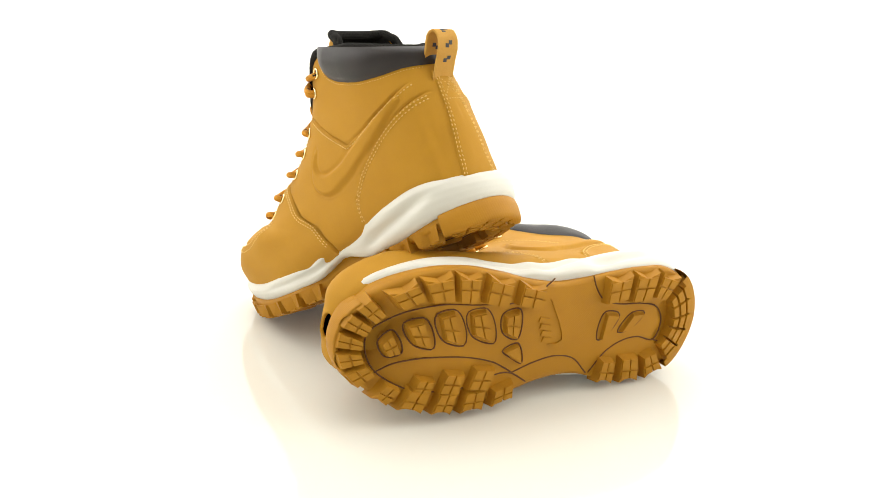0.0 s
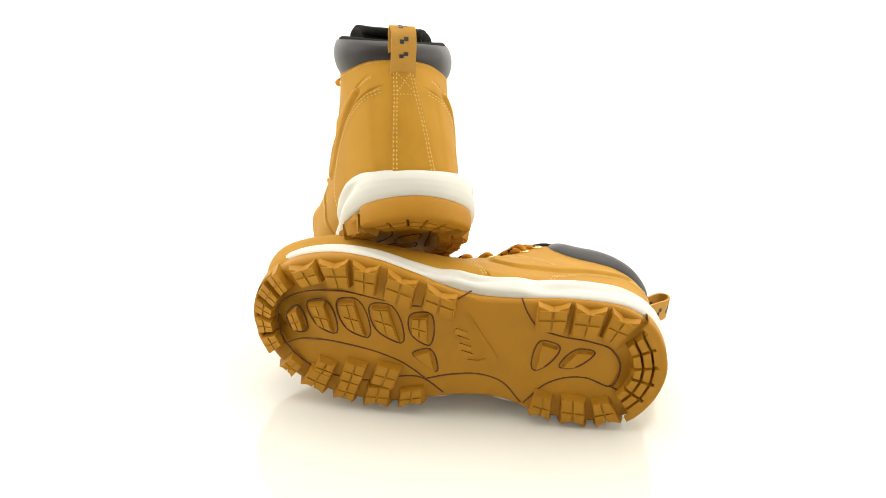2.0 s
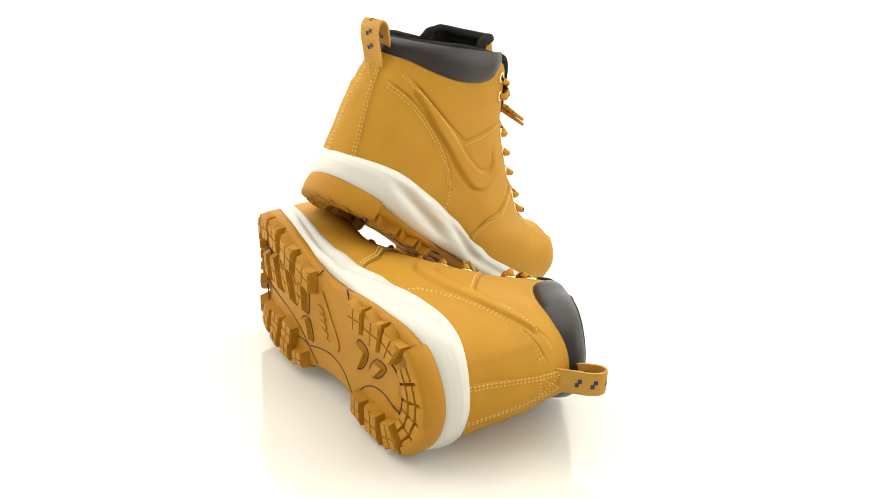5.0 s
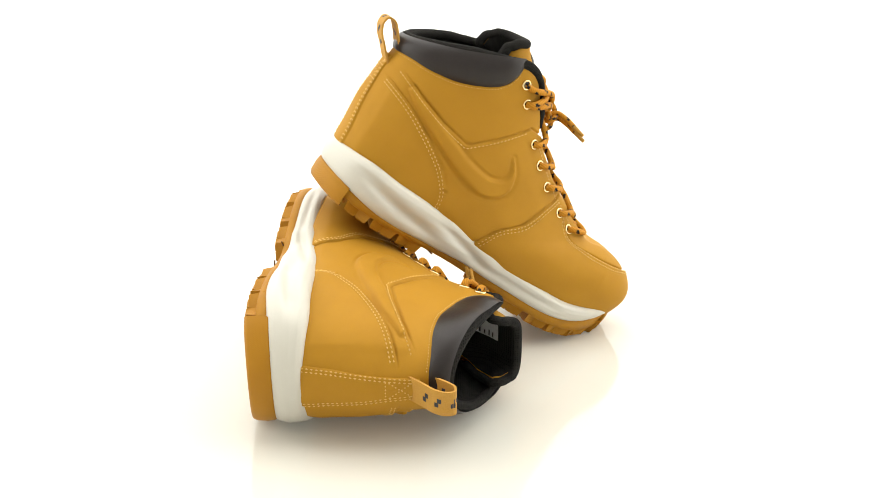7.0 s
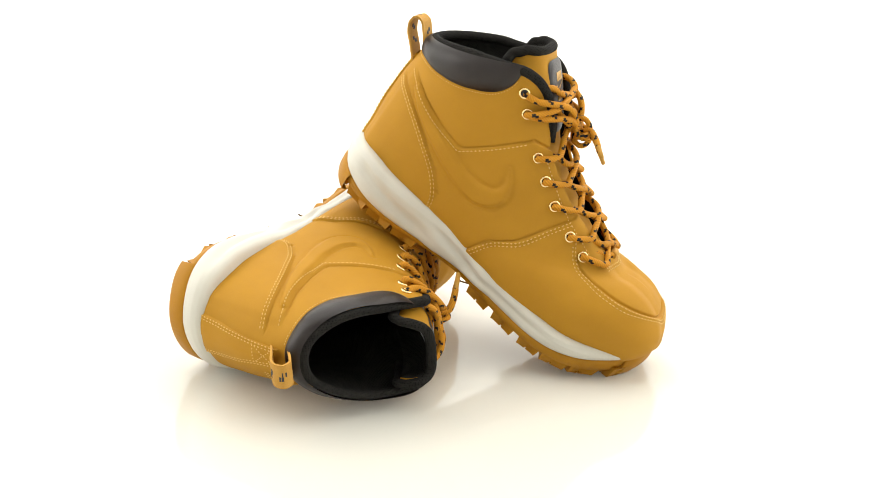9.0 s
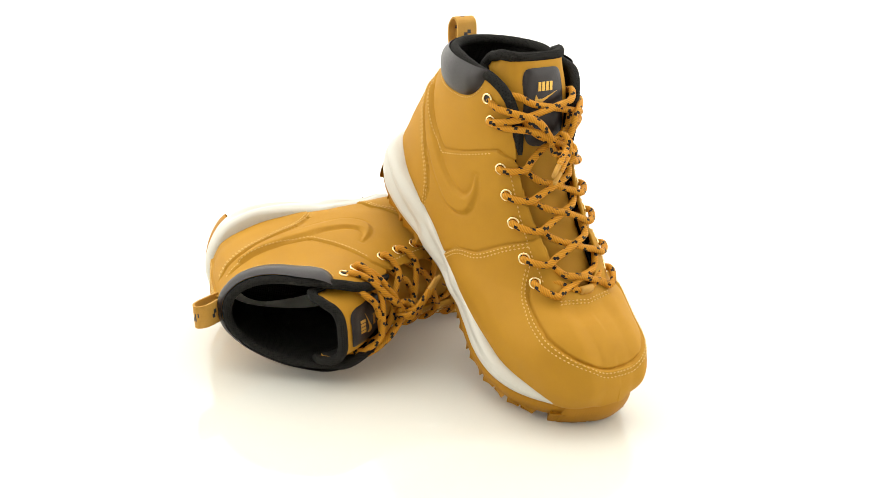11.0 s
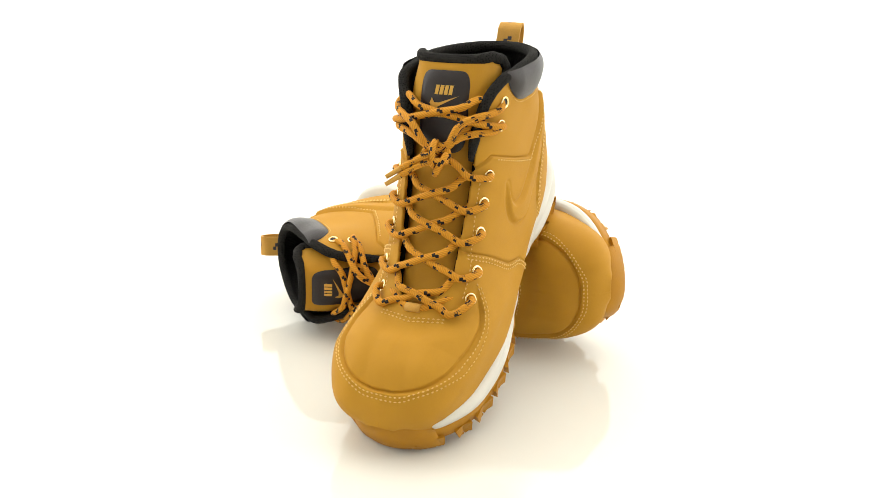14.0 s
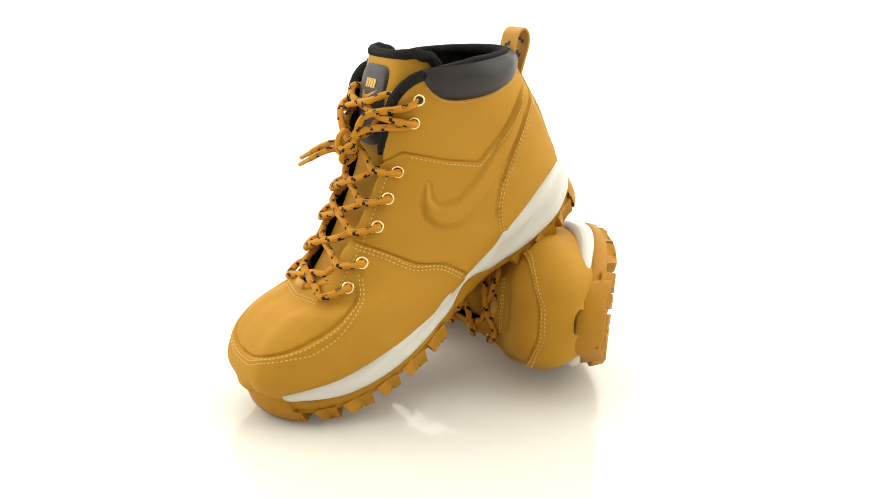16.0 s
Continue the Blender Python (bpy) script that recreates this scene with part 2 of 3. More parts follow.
QUARTER = [(6, 105), (28, 97), (55, 83), (77, 68), (88, 54), (91, 40)]


def relief(p, s, a):
    """How far each point of the upper stands off the last, in mm."""
    x, y, z = p[..., 0], p[..., 1], p[..., 2]
    h = np.zeros_like(x)
    side = smooth_step(np.abs(y), 12, 26)
    # the raised tick
    best = np.full(x.shape, -9.0)
    tick = along(np.array(TICK, float), 40)
    for (x0, z0, r0), (x1, z1, r1) in zip(tick[:-1], tick[1:]):
        dx, dz = x1 - x0, z1 - z0
        u = np.clip(((x - x0) * dx + (z - z0) * dz) / (dx * dx + dz * dz), 0, 1)
        best = np.maximum(best, r0 + (r1 - r0) * u - np.hypot(x - x0 - u * dx, z - z0 - u * dz))
    h += side * (2.3 * smooth_step(best, -0.4, 3.2) - 0.7 * np.exp(-((best + 0.8) / 1.3) ** 2))
    # the panel below the V seam lies over the ankle panel
    d = poly_y(V_SEAM, x) - z
    h += side * (1.1 * smooth_step(d, -0.5, 0.5) - 1.3 * np.exp(-((d + 0.8) / 0.8) ** 2)) * smooth_step(x, 8, 14)
    # the front panel lies over the quarter
    f = x - np.interp(z, [k[1] for k in VAMP_SEAM], [k[0] for k in VAMP_SEAM])
    h += (1.2 * smooth_step(f, -0.5, 0.5) - 1.3 * np.exp(-((f + 0.8) / 0.8) ** 2)) * (1 - smooth_step(z, 100, 108)) * side
    # the heel panel
    q = poly_y(QUARTER, x) - z
    h += (1.2 * smooth_step(q, -0.5, 0.5) - 1.3 * np.exp(-((q + 0.8) / 0.8) ** 2)) * (1 - smooth_step(x, 86, 90)) * side
    # the sunk plug on the toe
    e = toe_plug(x, y)
    h -= (1.6 * smooth_step(e, -0.5, 0.5) + 1.5 * np.exp(-((e - 0.9) / 0.9) ** 2)) * smooth_step(x, 200, 212) * smooth_step(z, 45, 52)
    # soft creases
    h *= smooth_step(s, 1.5, 2.1)
    h += 0.25 * np.sin(x * 0.11 + z * 0.07 + np.sign(y)) * np.sin(z * 0.13 - x * 0.05)
    return h


def plug_width(x):
    x = np.asarray(x, float)
    fore = np.clip((x - 236) / 56.3, 0, 1)
    return np.where(x > 236, 44.5 * np.maximum(0, 1 - fore**2.4) ** (1 / 2.2), 44.5 - 13.5 * ((236 - x) / 38) ** 2)


def toe_plug(x, y):
    """How far inside the plug on top of the toe a point lies."""
    w = plug_width(x)
    slope = (plug_width(x + 0.2) - plug_width(x - 0.2)) / 0.4
    return np.minimum((w - np.abs(y + 1)) / np.sqrt(1 + slope**2), 292.3 - x)


def boot(side, label, lean):
    """side: 1 for a left boot, -1 for a right one."""
    thing = new("boot")
    tagged(thing, label, "boot", "pair of boots")
    size = 0.001015
    K = np.array([size, size * side, size])
    flip = side < 0

    def settle(v):
        """The leg leans to the inner side; the lying boot's is pressed a little flat by its weight."""
        v = np.array(v, float)
        up = np.maximum(0, v[:, 2] - 42)
        front = smooth_step(v[:, 0], -10, 95)
        v[:, 1] += up * (lean * front + (0.0 if side > 0 else -0.1) * (1 - front))
        across = np.interp(v[:, 0], [140, 165, 190, 210, 226, 255], [0, -1, -3.3, -5, -4.5, 0])
        v[:, 1] += across * smooth_step(v[:, 2], 50, 76)
        if side > 0:
            v[:, 1] *= 1 - 0.16 * smooth_step(v[:, 2], 50, 150) * smooth_step(-v[:, 1], 0, 30)
            v[:, 1] *= 1 - 0.13 * smooth_step(v[:, 2], 90, 145) * smooth_step(v[:, 1], 0, 25) * (1 - smooth_step(v[:, 0], 55, 100))
        return v

    def put(name, v, f, mat, parent=thing, text="", smooth=True, uvs=None, face=None):
        """face: the way most of the faces should look, or "out" for away from their middle."""
        v = np.asarray(v, float)
        if face is not None:
            q = np.array([[v[g[0]], v[g[1]], v[g[2]]] for g in f[:: max(1, len(f) // 400)]])
            n = np.cross(q[:, 1] - q[:, 0], q[:, 2] - q[:, 0])
            way = q[:, 0] - v.mean(0) if isinstance(face, str) else np.asarray(face, float)[None]
            if np.sum(np.sign(np.sum(n * way, 1))) < 0:
                f = [tuple(g)[::-1] for g in f]
        f = [tuple(q)[::-1] for q in f] if flip else f
        return mesh_object(name, settle(v) * K, f, mat, parent, text, smooth, uvs)

    # the upper
    ns, na = 480, 360
    ss = np.linspace(0, 12, ns)
    aa = np.linspace(0, 2 * math.pi, na, endpoint=False)
    S, A = np.meshgrid(ss, aa, indexing="ij")
    P = last_point(S, A)
    N = np.cross(np.roll(P, -1, 1) - np.roll(P, 1, 1), np.gradient(P, axis=0))
    N /= np.linalg.norm(N, axis=-1)[..., None] + 1e-9
    if (N[20, 50] @ np.array([0, 1, 0])) < 0:
        N = -N
    P = P + N * relief(P, S, A)[..., None]
    gap = np.interp(S, [g[0] for g in GAP], [g[1] for g in GAP])
    keep = ~((np.abs(P[..., 1]) < gap) & (np.cos(A) > 0) & (S < 6.2))
    faces = []
    for i in range(ns - 1):
        for j in range(na):
            k = (j + 1) % na
            if keep[i, j] and keep[i, k] and keep[i + 1, j] and keep[i + 1, k]:
                faces.append((i * na + j, (i + 1) * na + j, (i + 1) * na + k, i * na + k))
    verts = P.reshape(-1, 3)
    upper = put("upper", verts, faces, NUBUCK, text="wheat-coloured nubuck upper with a raised curved tick", face="out")
    so = upper.modifiers.new("thickness", "SOLIDIFY")
    so.thickness, so.offset, so.material_offset = 0.0025, -1, 1
    upper.data.materials.append(KNIT)
    from_full = BVH([Vector(v) for v in verts], [(i * na + j, (i + 1) * na + j, (i + 1) * na + (j + 1) % na, i * na + (j + 1) % na)
                                                 for i in range(ns - 1) for j in range(na)])

    def snap(p, off=0.0):
        q, n, _, _ = from_full.find_nearest(Vector(p))
        n = np.array(n)
        q = np.array(q)
        if n @ (q - np.array((110, 0, 70))) < 0 and abs(n[1]) > 0.3 and n[1] * q[1] < 0:
            n = -n
        return q + n * off, n

    def on_side(x, z, sd, off=0.0):
        hit = from_full.ray_cast(Vector((x, 120 * sd, z)), Vector((0, -sd, 0)))
        if hit[0] is None:
            return snap((x, 30 * sd, z), off)
        n = np.array(hit[1])
        if n[1] * sd < 0:
            n = -n
        return np.array(hit[0]) + n * off, n

    def above(x, y, off=0.0):
        hit = from_full.ray_cast(Vector((x, y, 300)), Vector((0, 0, -1)))
        if hit[0] is None:
            return snap((x, y, 80), off)
        n = np.array(hit[1]) * (1 if hit[1][2] > 0 else -1)
        return np.array(hit[0]) + n * off, n

    # midsole
    no = 220
    ring = along(OUTLINE, no, True)
    tang = np.roll(ring, -1, 0) - np.roll(ring, 1, 0)
    outn = np.stack([-tang[:, 1], tang[:, 0]], 1)
    outn /= np.linalg.norm(outn, axis=1)[:, None]
    if outn[np.argmax(ring[:, 1])][1] < 0:
        outn = -outn
    x = ring[:, 0]
    low = spline([(-5, 21), (20, 17), (50, 12.5), (100, 12.5), (135, 14), (170, 13), (205, 13), (240, 17), (262, 24), (285, 36), (300, 44), (312, 50)], x)[:, 0]
    low = low + 8 * np.exp(-((x - 135) / 22) ** 2) * smooth_step(-ring[:, 1], 10, 30)
    top = spline([(-5, 41), (20, 44.5), (53, 43), (90, 41.5), (115, 39), (137, 36), (175, 32.5), (215, 31.5), (240, 33), (265, 39), (285, 47), (312, 56)], x)[:, 0]
    rows = []
    tt = np.linspace(0, 1, 26)
    for u in [None, *tt, "in"]:
        if u is None:
            o, z = np.full(no, -12.0), low
        elif u == "in":
            o, z = np.full(no, -15.0), top - 1.0
        else:
            o = np.interp(u, [0, 0.06, 0.2, 0.4, 0.6, 0.8, 0.94, 1.0], [-1.0, 1.0, 2.6, 3.6, 3.8, 2.6, 0.4, -2.6]) * np.ones(no)
            o = o - 9 * smooth_step(x, 291, 297) - 2.2 * smooth_step(x, 165, 195)
            o = o + 4 * smooth_step(x, 95, 115) * (1 - smooth_step(x, 155, 175))
            # long sculpted hollows on both flanks
            for x0, x1, u0, u1, deep in ((14, 108, 0.66, 0.28, 4.2), (92, 168, 0.78, 0.34, 3.4), (125, 240, 0.28, 0.60, 2.2)):
                mid = u0 + (u1 - u0) * np.clip((x - x0) / (x1 - x0), 0, 1)
                o = o - deep * np.exp(-((u - mid) / 0.16) ** 2) * smooth_step(x, x0, x0 + 25) * (1 - smooth_step(x, x1 - 25, x1))
            z = low + (top - low) * u
        rows.append(np.c_[ring + outn * o[:, None], z])
    v = np.vstack(rows)
    put("midsole", v, grid_faces(len(rows), no, True), FOAM, text="smooth off-white sculpted foam midsole", face="out")

    # outsole plate
    def spring(x):
        return spline([(-5, 5), (15, 1.5), (40, 0), (120, 0), (200, -1), (235, 1), (262, 6), (285, 15), (300, 24), (313, 34)], x)[..., 0]

    zp = spring(x) + 7.5
    rows = []
    for o, z in ((-30, zp), (-16, zp), (-4, zp), (-1.5, zp + 1), (-1.0, low + 1), (-6, low + 2)):
        rows.append(np.c_[ring + outn * o * np.ones((no, 1)), z])
    v = np.vstack(rows)
    f = grid_faces(len(rows), no, True)
    # the middle of the plate
    inner = rows[0]
    centre = np.array([[q, 2.0, spring(np.array(q)) + 7.5] for q in np.linspace(33, 275, 40)])
    base = len(v)
    v = np.vstack([v, centre])
    near = np.argmin(np.abs(inner[:, None, 0] - centre[None, :, 0]), axis=1)
    for i in range(no):
        k = (i + 1) % no
        a, b = near[i], near[k]
        f.append((k, i, base + a) if a == b else (k, i, base + a, base + b))
    outsole = put("outsole", v, f, RUBBER, text="gum rubber outsole with deep blocky lugs")

    # lugs along the edge

    def edge_at(xx, outer):
        sel = [i for i in range(no) if (ring[i][1] > -3) == outer]
        return min(sel, key=lambda i: abs(ring[i][0] - xx))

    def block(name, corners, h0, h1, taper=1.6, cross=True, parent=outsole, fork=False):
        """A lug: four corners (x, y) in order round it, from plate to tread, cut by two thin sipes."""
        c = np.asarray(corners, float)
        mid = c.mean(0)
        vs, fs = [], []

        def prism(q, za, zb, t):
            m = q.mean(0)
            d = q - m
            k = 1 - t / (np.linalg.norm(d, axis=1)[:, None] + 1e-9)
            b, n = len(vs), len(q)
            for p in q:
                vs.append((p[0], p[1], za + spring(np.array(p[0]))))
            for p in m + d * k:
                vs.append((p[0], p[1], zb + spring(np.array(p[0]))))
            fs.extend([tuple(range(b + n, b + 2 * n)), tuple(range(b + n - 1, b - 1, -1))])
            fs.extend([(b + i, b + (i + 1) % n, b + n + (i + 1) % n, b + n + i) for i in range(n)])

        d_ = c - mid
        wide = mid + d_ * (1 + 1.3 / (np.linalg.norm(d_, axis=1)[:, None] + 1e-9))
        if fork:
            wide = np.array([wide[0], (wide[0] + wide[1]) / 2 + (mid - (wide[0] + wide[1]) / 2) * 0.28, *wide[1:]])
        prism(wide, h0, h1 + 1.2, taper * 0.8 + 1.3)
        if cross:
            def bl(u, w):
                return (c[0] * (1 - u) + c[1] * u) * (1 - w) + (c[3] * (1 - u) + c[2] * u) * w
            g = 0.026
            for u0, u1 in ((0.07, 0.5 - g), (0.5 + g, 0.93)):
                for w0, w1 in ((0.17 if fork else 0.06, 0.5 - g), (0.5 + g, 0.94)):
                    prism(np.array([bl(u0, w0), bl(u1, w0), bl(u1, w1), bl(u0, w1)]), h1 + 1.6, h1, 0.4)
        me_f = list(fs)
        area = sum((c[i][0] * c[(i + 1) % 4][1] - c[(i + 1) % 4][0] * c[i][1]) for i in range(4))
        if area > 0:
            me_f = [q[::-1] for q in me_f]
        put(name, vs, me_f, RUBBER, parent, smooth=False)

    def edge_lug(x0, x1, outer, deep, h1=0.0, lean=0.0, over=2.0):
        i, k = edge_at(x0, outer), edge_at(x1, outer)
        p0, p1 = ring[i] + outn[i] * over, ring[k] + outn[k] * over
        q0, q1 = ring[i] - outn[i] * deep + np.array([lean, 0]), ring[k] - outn[k] * deep + np.array([lean, 0])
        block("lug", (p0, p1, q1, q0), 12, h1, fork=True)

    for x0, x1, d in ((262, 280, 17), (236, 257, 22), (211, 231, 25), (184, 206, 25), (156, 178, 21)):
        edge_lug(x0, x1, True, d, lean=-3, over=-2.2)
    for x0, x1, d in ((268, 282, 14), (244, 262, 17), (220, 238, 17), (194, 213, 17), (170, 187, 14)):
        edge_lug(x0, x1, False, d, lean=-3, over=1.0)
    for x0, x1, d in ((77, 99, 24), (49, 73, 27), (23, 46, 25)):
        edge_lug(x0, x1, True, d, lean=3, over=-2.0)
    for x0, x1, d in ((74, 92, 20), (48, 69, 22), (24, 44, 20)):
        edge_lug(x0, x1, False, d, lean=3, over=1.0)
    # inner row on the inner side of the ball
    for x0, x1, y0, y1 in ((240, 255, -24, -39), (217, 234, -20, -39), (192, 211, -18, -38)):
        block("lug", ((x0, y1), (x1, y1 + 2), (x1 - 5, y0), (x0 - 4, y0 - 2)), 12, 0.5)
    # toe and heel rings of small blocks
    it = [i for i in range(no) if ring[i][0] > 284]
    it = it[len(it) % 5 // 2:]
    step = len(it) // 5
    for q in range(5):
        i, k = it[q * step], it[min((q + 1) * step - 1, len(it) - 1)]
        p0, p1 = ring[i] + outn[i] * 1.0, ring[k] + outn[k] * 1.0
        block("lug", (p0, p1, ring[k] - outn[k] * 16, ring[i] - outn[i] * 16), 12, 0.5)
    ih = sorted([i for i in range(no) if ring[i][0] < 20], key=lambda i: ring[i][1])
    step = len(ih) // 5
    for deep0, deep1 in ((-0.2, 7.8), (8.6, 15.2), (16.0, 22.5)):
        for q in range(5):
            i, k = ih[q * step], ih[min((q + 1) * step, len(ih) - 1)]
            block("lug", (ring[i] - outn[i] * deep0, ring[k] - outn[k] * deep0, ring[k] - outn[k] * deep1, ring[i] - outn[i] * deep1), 12, 0.3, 1.7, False)
    # small centre lugs
    for c in (((278, 1), (271, 10), (263, -6), (272, -9)), ((262, 16), (250, 20), (241, -2), (254, 1)), ((239, 23), (228, 26), (217, 0), (232, 4)),
              ((215, 24), (203, 26), (192, 0), (210, 7)), ((186, 21), (174, 24), (172, 1), (184, 7)), ((181, -9), (170, -4), (164, -20), (173, -15)),
              ((91, 15), (79, 13), (87, -4), (92, -7)), ((65, 13), (54, 13), (66, -1), (74, -2))):
        block("centre_lug", c, 9, 3.0, 1.2, len(c) == 4 and c[0][0] > 182)
        # dark tube round the lug, painting the shade of its groove
        q = np.array(c, float)
        q = q.mean(0) + (q - q.mean(0)) * 1.12
        path = along(q, 28, True)
        path = np.c_[path, spring(path[:, 0]) + 7.6]
        put("groove_shade", *tube(path, 0.65, 6, True)[:2], SHADE, outsole)
    # curved grooves that bound the tread fields, their shade laid on as dark tubes
    for pts in (((146, 47), (158, 37), (172, 31), (206, 30), (239, 31), (271, 21), (286, 6), (282, -17), (257, -34), (217, -37), (171, -28), (156, -37)),
                ((279, -23), (267, -15), (252, -11), (229, -10), (208, -12), (189, -17), (171, -27)),
                ((171, -28), (151, -21), (130, -18), (116, -21), (99, -36)),
                ((110, 47), (105, 37), (95, 26), (79, 22), (57, 21), (41, 17), (33, 6), (36, -12), (56, -8), (69, -10), (82, -17), (97, -36)),
                ((38, -12), (24, -18), (15, -27))):
        path = along(np.array(pts, float), 70)
        path = np.c_[path, spring(path[:, 0]) + 7.6]
        put("groove_shade", *tube(path, 0.65, 6)[:2], SHADE, outsole)
    # moulded mark on the waist: a plain tick and a bar
    def raised(outline):
        n = len(outline)
        v = [(p[0], p[1], spring(np.array(p[0])) + h) for h in (8, 6.4) for p in outline]
        put("moulded_mark", v, [tuple(range(n, 2 * n))] + [(i, (i + 1) % n, (i + 1) % n + n, i + n) for i in range(n)], RUBBER, outsole, smooth=False)

    raised([(146, 30), (133, 13), (123.5, 2), (120.5, -4), (121.5, -9), (126, -11.5), (133, -11), (142, -7), (134, -7), (129.5, -4.5), (130, 1), (136, 13)])
    for k in range(4):
        cx, cy = 149.5 - 2.0 * k, 13.5 - 5.6 * k
        raised([(cx - 5, cy + 1.2), (cx - 4.2, cy - 2.8), (cx + 4.5, cy - 1.0), (cx + 3.7, cy + 3.0)])

    # smooth rubber wall round the heel
    back = sorted([i for i in range(no) if ring[i][0] < 24], key=lambda i: ring[i][1])
    rows = []
    for u, o in ((0, -5), (0, 0.6), (0.15, 1.8), (0.6, 2.2), (0.92, 1.6), (1, 0.4), (1, -4)):
        rows.append([(ring[i][0] + outn[i][0] * o, ring[i][1] + outn[i][1] * o, spring(ring[i][0]) + 1.2 + (low[i] + 1.5 - spring(ring[i][0]) - 1.2) * u) for i in back])
    put("heel_wall", np.array(rows).reshape(-1, 3), grid_faces(len(rows), len(back)), RUBBER, outsole, face=(-1, 0, 0))

    # rubber bumper round the toe
    sel = [i for i in range(no) if ring[i][0] > 291]
    rows = []
    for u in np.linspace(0, 1, 12):
        r = []
        for i in sel:
            px_, py = ring[i]
            t0, t1 = spring(np.array(px_)) + 3, 44 + 10 * smooth_step(px_, 291, 300)
            for yc in (14, -18):
                t0 = t0 + 3.5 * (1 - smooth_step(abs(py - yc), 1.6, 2.4)) * (1 if u < 0.05 else 0)
            o = (1.0 + 1.4 * math.sin(math.pi * u)) * (0.5 + 0.5 * smooth_step(px_, 290, 298)) - 4.5 * u**3
            r.append((px_ + outn[i][0] * o, py + outn[i][1] * o, t0 + (t1 - t0) * u))
        rows.append(r)
    n = len(sel)
    bv = np.array(rows).reshape(-1, 3)
    bo = put("toe_bumper", bv, grid_faces(12, n), RUBBER, text="gum rubber bumper wrapped round the toe", face=(1, 0, 0))
    m = bo.modifiers.new("thickness", "SOLIDIFY")
    m.thickness, m.offset = 0.004, -1
    fittings(side, thing, put, snap, on_side, above, upper)
    return thing


def skin(s, a, off):
    """A point on the last pushed out by off, also a little above its rim (s below 0)."""
    s, a = np.asarray(s, float), np.asarray(a, float)
    c = np.maximum(s, 0)
    p = last_point(c, a)
    rise = last_point(np.zeros_like(a), a) - last_point(np.full_like(a, 0.5), a)
    p = p + rise * np.maximum(-s, 0)[..., None] * 2
    du = last_point(c, a + 0.01) - last_point(c, a - 0.01)
    dv = last_point(c + 0.02, a) - last_point(np.maximum(c - 0.02, 0), a)
    n = np.cross(du, dv)
    n /= np.linalg.norm(n, axis=-1)[..., None] + 1e-9
    mid = last_point(c, np.zeros_like(a)) * 0.5 + last_point(c, np.full_like(a, math.pi)) * 0.5
    n = n * np.sign(np.sum(n * (p - mid), -1))[..., None]
    return p + n * np.asarray(off)[..., None]


def angle_for(s, y):
    """The angle at which the front of the last is y wide."""
    k = spline(LAST, np.maximum(s, 0))
    return np.arcsin(np.clip(np.abs(y) / k[..., 4], 0, 1) ** (k[..., 6] / 2)) * np.sign(y)


